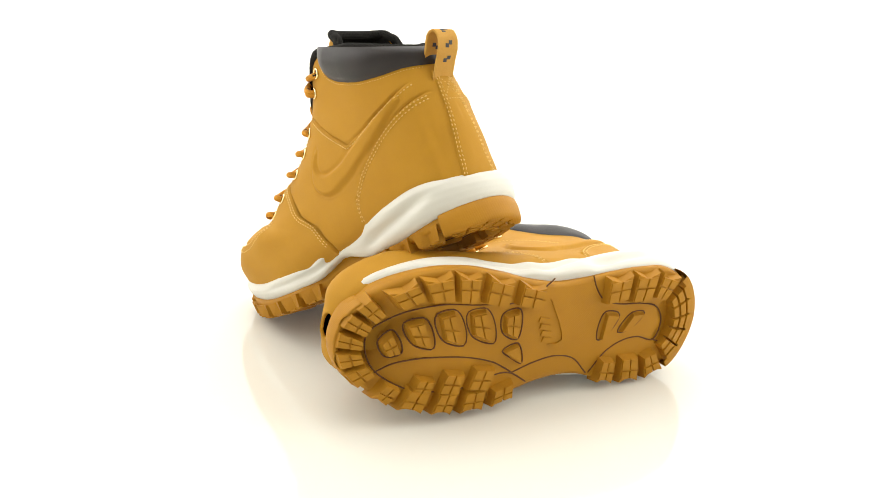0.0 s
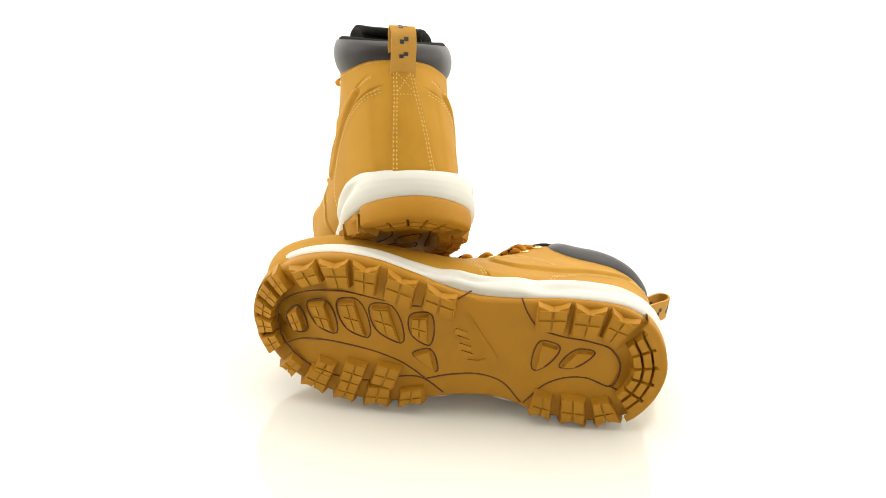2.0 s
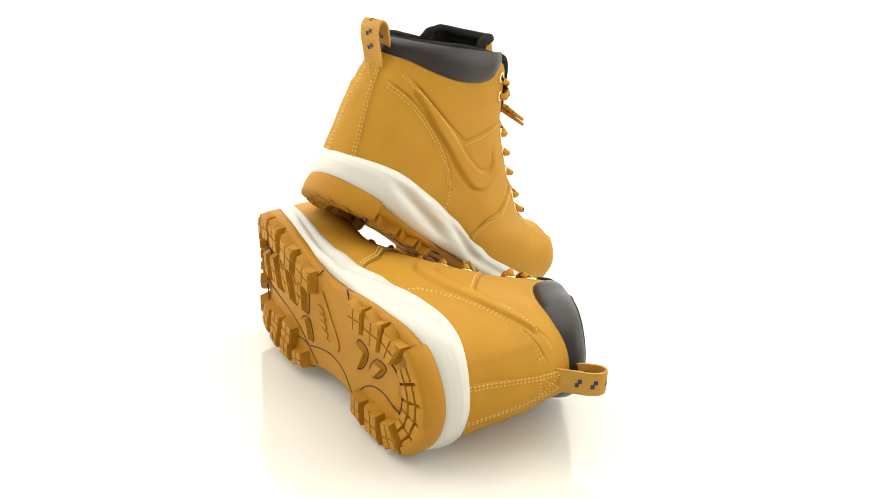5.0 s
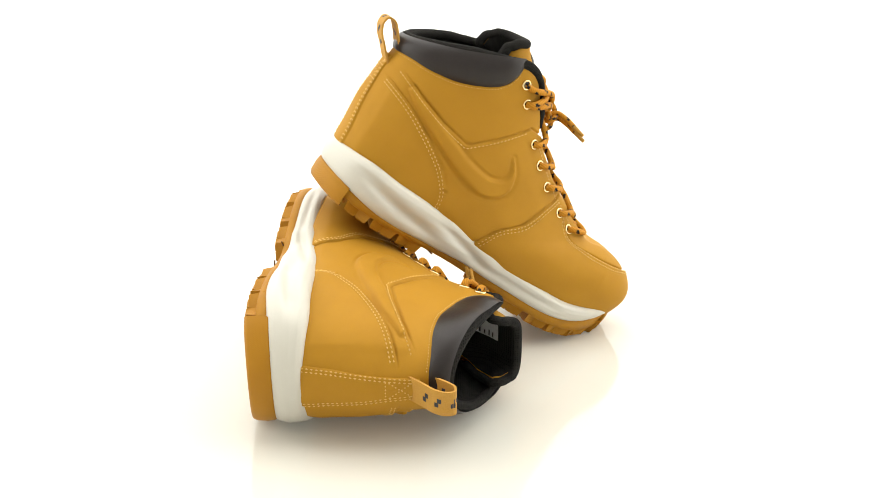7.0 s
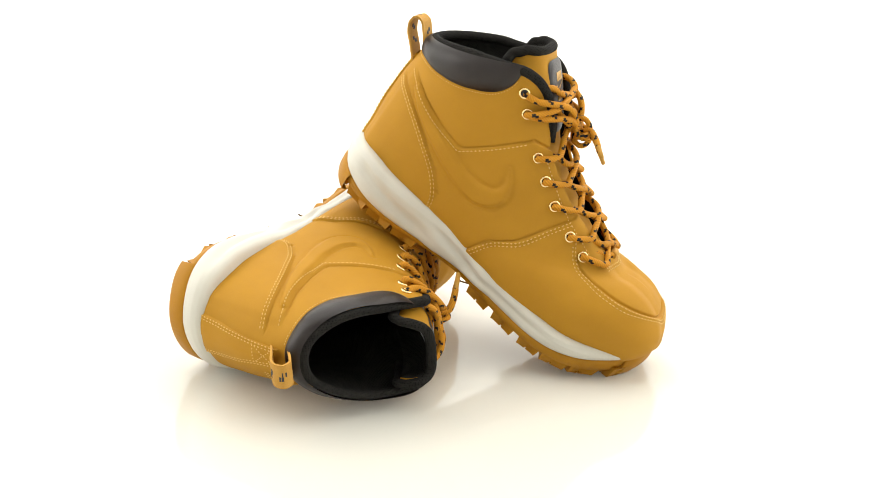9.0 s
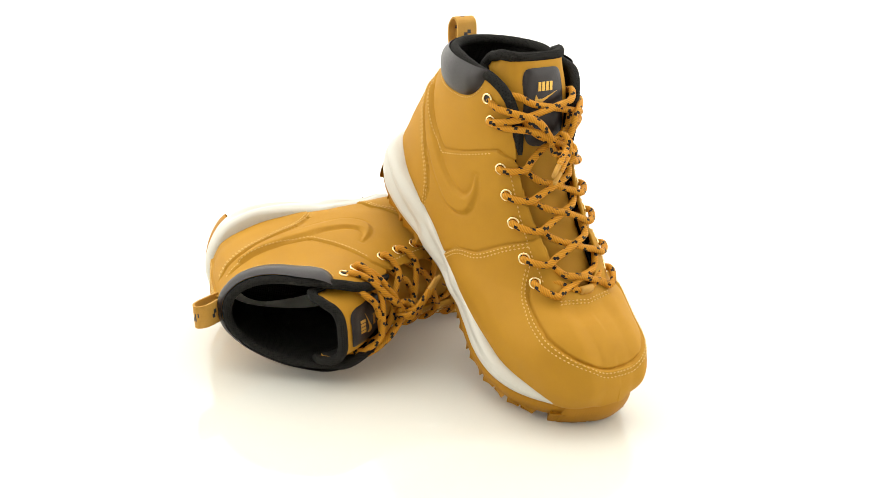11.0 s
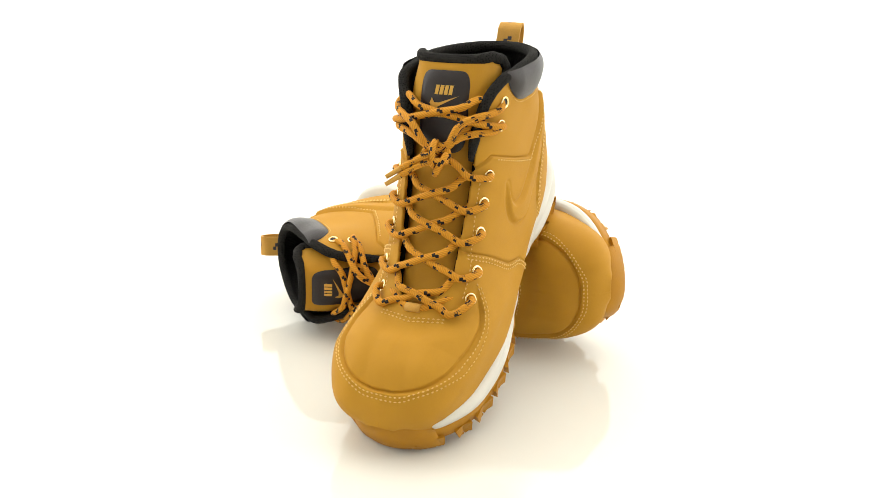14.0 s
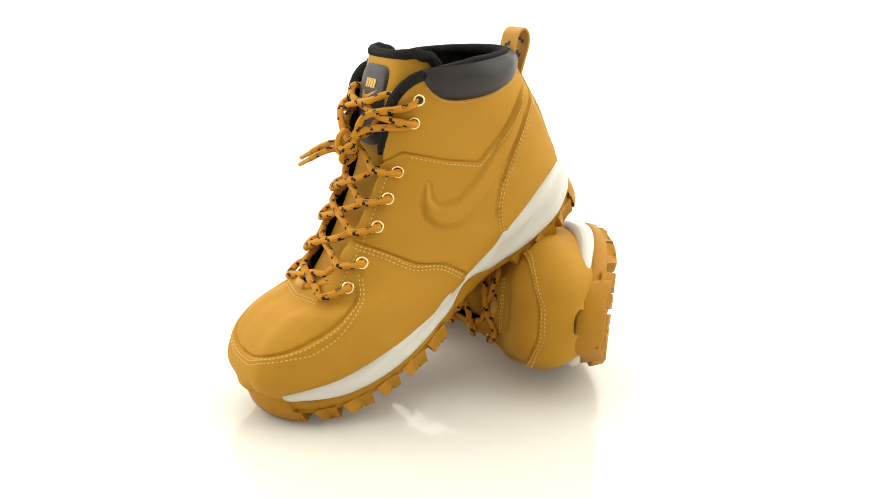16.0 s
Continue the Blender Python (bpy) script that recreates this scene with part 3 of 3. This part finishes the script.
def fittings(side, thing, put, snap, on_side, above, upper):
    gap_at = lambda s: np.interp(s, [g[0] for g in GAP], [g[1] for g in GAP])
    # padded collar
    na, nu = 150, 16
    a = np.linspace(1.14, 2 * math.pi - 1.14, na)
    m = np.minimum(a, 2 * math.pi - a)
    low = spline(COLLAR_EDGE, m)[:, 0]
    rows = []
    for u in np.linspace(0, 1, nu):
        puff = 5.0 * math.sin(math.pi * min(1, 0.12 + 0.88 * u)) ** 0.7 * np.minimum(1, low / 1.2)
        rows.append(skin(low * u - 0.25 * (1 - u), a, puff + 0.3))
    put("collar_pad", np.vstack(rows), grid_faces(nu, na, False, True), COLLAR, text="padded dark brown leather collar", face="out")
    # knitted lining
    s = np.linspace(-0.2, 10.5, 60)
    aa = np.linspace(0, 2 * math.pi, 97)
    rows = []
    for q in s:
        g = angle_for(np.array(q), gap_at(q) + 1.0) if q < 6.05 else 0.0
        b = np.linspace(g, 2 * math.pi - g, 97)
        rows.append(skin(np.full(97, q), b, np.full(97, -3.6 - 2.5 * smooth_step(q, 0, 2) * (1 - smooth_step(q, 5, 7)))))
    li = put("lining", np.vstack(rows), grid_faces(60, 97, False, False), KNIT, text="black knitted lining")
    # rim binding, down both edges of the throat
    rim = []
    for q in np.linspace(2.6, 0.12, 20):
        rim.append(skin(np.array(q), angle_for(np.array(q), gap_at(q) - 2.0), np.array(-1.0)))
    g0 = angle_for(np.array(0.0), 41.0)
    for b in np.linspace(g0, 2 * math.pi - g0, 90):
        rim.append(skin(np.array(-0.22 * smooth_step(min(b, 2 * math.pi - b), g0, g0 + 0.5)), np.array(b), np.array(-2.2)))
    for q in np.linspace(0.12, 2.6, 20):
        rim.append(skin(np.array(q), angle_for(np.array(q), -(gap_at(q) - 2.0)), np.array(-1.0)))
    rim = along(np.array(rim), 170)
    rad = 3.9 * np.minimum(1, 0.45 + np.minimum(np.arange(170), 169 - np.arange(170)) / 12)
    put("collar_binding", *tube(rim, rad, 12)[:2], KNIT, text="black knitted edging of the collar")
    # tongue
    ns, nt = 60, 33
    rows = []
    for q in np.linspace(6.5, -0.8, ns):
        w = np.interp(q, [-0.8, -0.6, -0.2, 1, 2, 4, 6.5], [38, 41, 41.5, 40.5, 37, 31, 22])
        ww = np.linspace(-1, 1, nt) * w
        sag = 1.5 * np.sin(q * 2.1) * np.cos(np.linspace(-1.5, 1.5, nt))
        rows.append(skin(np.full(nt, q), angle_for(np.full(nt, q), ww), np.full(nt, -8.0) + 0.6 * sag - 4 * smooth_step(-q, -1.0, 1.0)))
    tongue = put("tongue", np.vstack(rows), grid_faces(ns, nt, False, True), NUBUCK, text="wheat nubuck tongue with a black padded edge", face=(0.7, 0, 0.7))
    mo = tongue.modifiers.new("thickness", "SOLIDIFY")
    mo.thickness, mo.offset, mo.material_offset = 0.004, -1, 1
    tongue.data.materials.append(KNIT)
    edge = [rows[i][0] for i in range(40, ns)] + list(rows[-1][1:-1]) + [rows[i][-1] for i in range(ns - 1, 39, -1)]
    inward = np.array([-3.0, 0, -1.0])
    edge = along(np.array(edge) + inward, 110)
    put("edging", *tube(edge, 4.0, 10)[:2], KNIT, tongue, "black padded edging")

    def on_tongue(u, w, lift):
        """A point u mm up from the label's middle and w mm across."""
        q = np.asarray(0.25 - np.asarray(u, float) / 15.5)
        return skin(q, angle_for(q, np.asarray(w, float)), -8.0 + lift - 4 * smooth_step(-q, -1.0, 1.0))

    # label on the tongue
    v, f = [], []
    for k, r in enumerate(np.linspace(0.0, 1.0, 9)):
        for t in np.linspace(0, 2 * math.pi, 64, endpoint=False):
            c, sn = math.cos(t), math.sin(t)
            e = (abs(c) ** 6 + abs(sn) ** 6) ** (-1 / 6)
            v.append(on_tongue(22 * r * e * sn - 11, 21.5 * r * e * c, 1.6 if r < 0.97 else 0.2))
    f = grid_faces(9, 64, True)
    label = put("label", v, f, COLLAR, tongue, "dark rounded label with gold marks", face=(0.7, 0, 0.7))

    def flat_mark(name, outline, parent, lift=2.0, mat=GOLD):
        o = np.array(outline, float)
        top = [on_tongue(p[1] - 4.0, p[0], lift) for p in o]
        low_ = [on_tongue(p[1] - 4.0, p[0], lift - 0.7) for p in o]
        n = len(o)
        put(name, top + low_, [tuple(range(n))] + [(i, i + n, (i + 1) % n + n, (i + 1) % n) for i in range(n)], mat, parent, smooth=False)

    sg = side
    flat_mark("gold_mark", [(sg * p, q) for p, q in ((-9, -1), (-10.5, -4), (-9, -6.5), (-5, -6.3), (12, 0.5), (-3, -3.6), (-7, -3.6))], label)
    for k in range(4):
        flat_mark("gold_mark", [(sg * (-7 + 3.6 * k + p), q) for p, q in ((0, 1), (2.6, 1), (3.6, 6.5), (1.0, 6.5))], label)
    for k in range(5):
        flat_mark("gold_mark", [(sg * (-5.6 + 2.3 * k + p), q) for p, q in ((0, -11.5), (1.6, -11.5), (1.6, -9), (0, -9))], label)

    # eyelets
    holes = {}
    for sd in (1, -1):
        for k, (x, y, z) in enumerate(EYES):
            p, n = snap((x, y * sd, z))
            n = n if n @ (p - np.array((60, 0, 80))) > 0 else -n
            holes[k, sd] = (p, n)
            t = np.cross(n, (0, 0, 1.0))
            t /= np.linalg.norm(t)
            b = np.cross(n, t)
            ring_ = [p + n * 0.4 + 3.6 * (t * math.cos(c) + b * math.sin(c)) for c in np.linspace(0, 2 * math.pi, 28, endpoint=False)]
            ey = put("eyelet", *tube(ring_, 1.15, 8, True, 0.8)[:2], BRASS, thing, "polished brass eyelet")
            # flat dark disc inside the ring, painting the shade of its hole
            v = [p + n * 0.35 + 2.8 * (t * math.cos(c) + b * math.sin(c)) for c in np.linspace(0, 2 * math.pi, 20, endpoint=False)]
            put("eyelet_hole", v, [tuple(range(20))], INK_AND_SHADE, ey, smooth=False)

    # laces
    def front(x, z, y, lift):
        q, n = snap((x + 25, y, z + 20))
        n = n if n[0] + n[2] > 0 else -n
        return q + n * lift

    def strand(k0, s0, k1, s1, over):
        (p, n), (q, m_) = holes[k0, s0], holes[k1, s1]
        d = q - p
        pts = [p - n * 3.0, p + n * 1.4 - d * 0.01]
        for u, up in ((0.07, 2.8), (0.15, 2.2)):
            w = p + d * u
            pts.append(front(w[0], w[2], w[1], up))
        for u in (0.32, 0.52, 0.76):
            w = p + d * u
            pts.append(front(w[0], w[2], w[1], over * 0.8 - 1.8 + 1.2 * math.sin(math.pi * u)))
        inn = q + np.array([0, -np.sign(q[1]) * 8, 0])
        pts.append(front(inn[0], inn[2], inn[1], -1.5))
        pts.append(q - m_ * 4)
        return along(np.array(pts), 46)

    lace = Pile()
    for k in range(6):
        lace.add(*tube(strand(k + 1, 1, k, -1, 1.0 if k % 2 else 3.8), 2.6, 10))
        lace.add(*tube(strand(k + 1, -1, k, 1, 3.8 if k % 2 else 1.0), 2.6, 10))
    # across the bottom, through the keeper
    p, q = holes[6, 1], holes[6, -1]
    bottom = [p[0] - p[1] * 2.5, front(196, 77, 23, -2.0), front(204, 76, 12, -0.8), front(207, 76, 0, 0.4), front(204, 76, -12, -0.8), front(196, 77, -23, -2.0), q[0] - q[1] * 2.5]
    lace.add(*tube(along(np.array(bottom), 46), 2.6, 10))
    # knot and its strands
    kx = front(124, 138, -3, 8.0)
    fw = np.array([0.66, 0, 0.75])
    dn = np.array([0.75, 0, -0.66])
    ac = np.array([0, 1.0, 0])
    for k, up in ((0, 5), (1, 2)):
        for sd in (1, -1):
            p, n = holes[k, sd]
            w = p + (kx - p) * 0.5
            lace.add(*tube(along(np.array([p - n * 2.0, p + n * 1.8 + (kx - p) * 0.06, front(w[0], w[2], w[1], 5 + up * 0.6), kx + ac * sd * 6 - dn * 4, kx - ac * sd * 2]), 40), 2.6, 10))
    for c, ra, rb, e1, e2 in ((kx, 9, 6, ac, dn), (kx + dn * 5 + fw * 2, 8, 5, ac, fw), (kx + fw * 3, 8.5, 5.5, dn, fw), (kx + ac * -4 + dn * 7, 7, 6, dn + ac * 0.5, fw - ac * 0.3)):
        loop_ = [c + e1 * ra * math.cos(t) + e2 * rb * math.sin(t) for t in np.linspace(0, 2 * math.pi, 30, endpoint=False)]
        lace.add(*tube(loop_, 2.2, 10, True))
    tips = Pile()
    for sh, k in ((0, 0.0), (1, 5.0)):
        a0 = kx + dn * (2 + k)
        pts = [a0, a0 + fw * 9 + ac * 3, a0 + fw * 14 + ac * 11 + dn * 5, a0 + fw * 17 + ac * 19 + dn * 11]
        path = along(np.array(pts), 26)
        lace.add(*tube(path, 2.2, 10))
        d = path[-1] - path[-2]
        d /= np.linalg.norm(d)
        tips.add(*tube([path[-1] + d * e for e in (-3, 0, 6, 12)], [2.3, 1.9, 1.7, 1.5], 8))
    la = put("lace", lace.v, lace.f, LACE, thing, "round amber lace with black flecks, tied in a knot", uvs=lace.u)
    put("lace_tip", tips.v, tips.f, TAG, la)
    c = front(207, 76, 0, 0.4)
    kp = [c + ac * w for w in (-5.5, -5.4, 5.4, 5.5)]
    put("lace_keeper", *tube(kp, [2.6, 3.2, 3.2, 2.6], 12)[:2], TAG, thing, "tan webbing lace keeper")

    # backstay over the heel seam
    nz, ny = 40, 21
    rows = []
    for z in np.linspace(36, 121, nz):
        w = np.interp(z, [36, 60, 95, 121], [18.5, 16, 11, 9])
        r = []
        for u in np.linspace(-1, 1, ny):
            q, n = snap((-30, u * w * 1.02, z - 12))
            hit, n = snap((q[0] - 4, u * w, z))
            n = n if n[0] < 0 else -n
            r.append(hit + n * (1.5 if abs(u) < 0.97 else 0.0))
        rows.append(r)
    put("backstay", np.array(rows).reshape(-1, 3), grid_faces(nz, ny, False, True), NUBUCK, text="nubuck strip over the heel seam", face=(-1, 0, 0))
    # pull loop
    path = along(np.array([(3, 113), (-2, 118), (-8, 124), (-15, 131), (-18, 138), (-16.5, 143.5), (-11, 144), (-5, 139), (0, 133), (6, 126)], float), 40)
    d = np.gradient(path, axis=0)
    d /= np.linalg.norm(d, axis=1)[:, None]
    nn = np.stack([-d[:, 1], d[:, 0]], 1)
    v = []
    for (x, z), (nx, nz_) in zip(path, nn):
        for o, y in ((0.8, -9.2), (0.8, 9.2), (-0.8, 9.2), (-0.8, -9.2)):
            v.append((x + nx * o, y, z + nz_ * o))
    loop = put("pull_loop", v, grid_faces(40, 4, True) + [(3, 2, 1, 0)], TAG, thing, "tan webbing pull loop with black woven marks", smooth=False)
    for i in (9, 15, 21, 30):
        for dy, di in ((-1.6, 0), (1.6, 1.1)):
            for face in (1, -1):
                w = []
                for j, y in ((-0.8, -1.6), (-0.8, 1.6), (0.8, 1.6), (0.8, -1.6)):
                    t = i + di + j
                    x, z = np.interp(t, range(40), path[:, 0]), np.interp(t, range(40), path[:, 1])
                    nx, nz_ = np.interp(t, range(40), nn[:, 0]), np.interp(t, range(40), nn[:, 1])
                    w += [(x + nx * 0.9 * face, y + dy, z + nz_ * 0.9 * face), (x + nx * 1.1 * face, y + dy, z + nz_ * 1.1 * face)]
                put("woven_mark", w, [(1, 3, 5, 7), (0, 1, 3, 2), (2, 3, 5, 4), (4, 5, 7, 6), (6, 7, 1, 0)], INK_AND_SHADE, loop, smooth=False)

    # stitching
    def sewn(name, pts, parent=upper, pitch=3.3, long=2.4, r=0.62, offs=(0.0,)):
        pile = Pile()
        p0 = np.array([q[0] for q in pts])
        n0 = np.array([q[1] for q in pts])
        d = np.r_[0, np.cumsum(np.linalg.norm(np.diff(p0, axis=0), axis=1))]
        tan = np.gradient(p0, axis=0)
        tan /= np.linalg.norm(tan, axis=1)[:, None] + 1e-9
        for off in offs:
            c = p0 + np.cross(n0, tan) * off
            for t in np.arange(0.5, d[-1] - long, pitch):
                e = np.array([np.interp(t, d, c[:, j]) for j in range(3)])
                g = np.array([np.interp(t + long, d, c[:, j]) for j in range(3)])
                n = np.array([np.interp(t, d, n0[:, j]) for j in range(3)])
                m_ = (e + g) / 2
                sd_ = np.cross(n, g - e)
                sd_ /= np.linalg.norm(sd_) + 1e-9
                v = [e - n * 0.2, m_ + sd_ * r, g - n * 0.2, m_ - sd_ * r, m_ + n * r * 1.3]
                pile.add(v, [(0, 1, 4), (1, 2, 4), (2, 3, 4), (3, 0, 4)])
        ob = put(name, pile.v, pile.f, THREAD, parent)
        tagged(ob, kind="stuff")

    def side_line(keys, sd, n=60, dz=0.0):
        return [on_side(x, z, sd, 0.25) for x, z in along(np.array(keys, float) + np.array([0, dz]), n)]

    for sd in (1, -1):
        sewn("stitching", side_line(V_SEAM[:4], sd, 50, -2.5))
        sewn("stitching", side_line(V_SEAM[3:], sd, 40, -2.5))
        sewn("stitching", side_line([(x + 3, z) for x, z in VAMP_SEAM], sd), offs=(-1.3, 1.3))
        sewn("stitching", side_line([(x - 1, z - 3) for x, z in QUARTER], sd), offs=(-1.3, 1.3))
        eye = [snap((x + 4, y * sd * 0.86, z + 2), 0.25) for x, y, z in along(np.array(EYES[2:], float), 50)]
        sewn("stitching", eye)
        # lower edge of the collar
        rim_ = []
        for t in np.linspace(1.2, math.pi - 0.25, 40):
            b = t if sd > 0 else 2 * math.pi - t
            l = spline(COLLAR_EDGE, np.array(t))[0] + 0.1
            rim_.append(snap(skin(np.array(l), np.array(b), np.array(0.0)), 0.25))
        sewn("stitching", rim_, pitch=2.4, long=1.5, r=0.4)
        st = []
        for z in np.linspace(38, 119, 40):
            w = np.interp(z, [36, 60, 95, 116], [18.5, 16, 11, 9]) - 2.2
            q, n = snap((-4, sd * w, z))
            n = n if n[0] < 0 else -n
            st.append((q + n * 1.6, n))
        sewn("stitching", st, offs=(-1.1, 1.1))
        x_ = []
        for u in np.linspace(-1, 1, 14):
            q, n = snap((-4, 7 * u * sd, 108 + 9 * u))
            n = n if n[0] < 0 else -n
            x_.append((q + n * 1.6, n))
        sewn("stitching", x_, pitch=2.6, long=1.8)
    b_ = []
    for u in np.linspace(-1, 1, 14):
        q, n = snap((-4, 9 * u, 97.5))
        n = n if n[0] < 0 else -n
        b_.append((q + n * 1.6, n))
    sewn("stitching", b_, pitch=2.6, long=1.8)
    # round the toe plug
    for off in (1.6, 3.8):
        half = [(x + off * max(0, (x - 250) / 42), float(plug_width(x)) + off * min(1, max(0.2, (292 - x) / 30))) for x in (199, 208, 220, 236, 250, 262, 273, 281, 287, 290.5)]
        path = along(np.array(half + [(292 + off, -1)] + [(x, -2 - y) for x, y in half[::-1]], float), 150)
        sewn("stitching", [above(x, y, 0.3) for x, y in path])
    fr = [above(238 - abs(y) * 0.2, y, 0.25) for y in np.linspace(-24, 24, 40)]
    sewn("stitching", fr, offs=(-1.2, 1.2))
    # printed label on the back of the tongue
    def behind(u, w, lift):
        q = np.asarray(0.25 - np.asarray(u, float) / 15.5)
        return skin(q, angle_for(q, np.asarray(w, float)), -12.7 - lift - 4 * smooth_step(-q, -1.0, 1.0))

    v = [behind(u, w, 0.0) for u in np.linspace(-16, 2, 5) for w in np.linspace(-4, 24, 9)]
    tag = put("size_label", v, grid_faces(5, 9), CLOTH_WHITE, tongue, "grey printed size label", face=(-0.7, 0, -0.7))
    for u, w0, w1, h in ((-1.5, 16, 22, 1.0), (-4.5, 14, 22, 1.0), (-7.5, 16, 22, 1.0), (-11, 14, 22, 1.4), (-2, -2, 3, 1.0), (-5, -2, 4, 1.0), (-8.5, -2, 2, 1.0), (-12, -2, 4, 1.2)):
        v = [behind(a_, b_, 0.4) for a_, b_ in ((u, w0), (u, w1), (u - h, w1), (u - h, w0))]
        put("print_bar", v, [(0, 1, 2, 3)], INK_AND_SHADE, tag, smooth=False, face=(-0.7, 0, -0.7))


from mathutils.bvhtree import BVHTree
BVH = BVHTree.FromPolygons

studio()
left_boot = boot(1, "wheat nubuck boot lying on its side on the white table", -0.11)
right_boot = boot(-1, "wheat nubuck boot propped with its heel on the lying boot", -0.02)

# ---- how the turning table carries the boots ----
LYING = Matrix(((-0.87961, 0.09352, -0.46640, 0.21947), (-0.46945, -0.01240, 0.88287, -0.02821), (0.07678, 0.99554, 0.05481, 0.04307), (0, 0, 0, 1)))
PROPPED = Matrix(((-0.59787, -0.72218, -0.34786, 0.04541), (0.59142, -0.69034, 0.41671, -0.09995), (-0.54108, 0.04340, 0.83985, 0.14514), (0, 0, 0, 1)))
TURN = [(0, 0.09), (0.5, -7.6), (1, -15.2), (1.5, -23.42), (2, -32.38), (2.5, -41.84), (3, -51.1), (3.5, -59.86), (4, -67.98), (4.5, -75.96),
        (5.2, -87.65), (6, -101.1), (7, -118.1), (7.5, -126.8), (8, -135.5), (8.5, -144.3), (9.3, -158.96), (10.1, -173.87), (11, -190.8), (11.5, -199.9), (12, -209.45),
        (12.5, -218.55), (13, -227.6), (13.5, -236.75), (14, -245.85), (14.5, -254.95), (15, -263.5), (15.5, -272.1), (16, -280.9)]


def motions():
    for ob, base in ((left_boot, LYING), (right_boot, PROPPED)):
        walk(ob, [(t, Matrix.Rotation(radians(a), 4, "Z") @ base) for t, a in TURN])


motions()
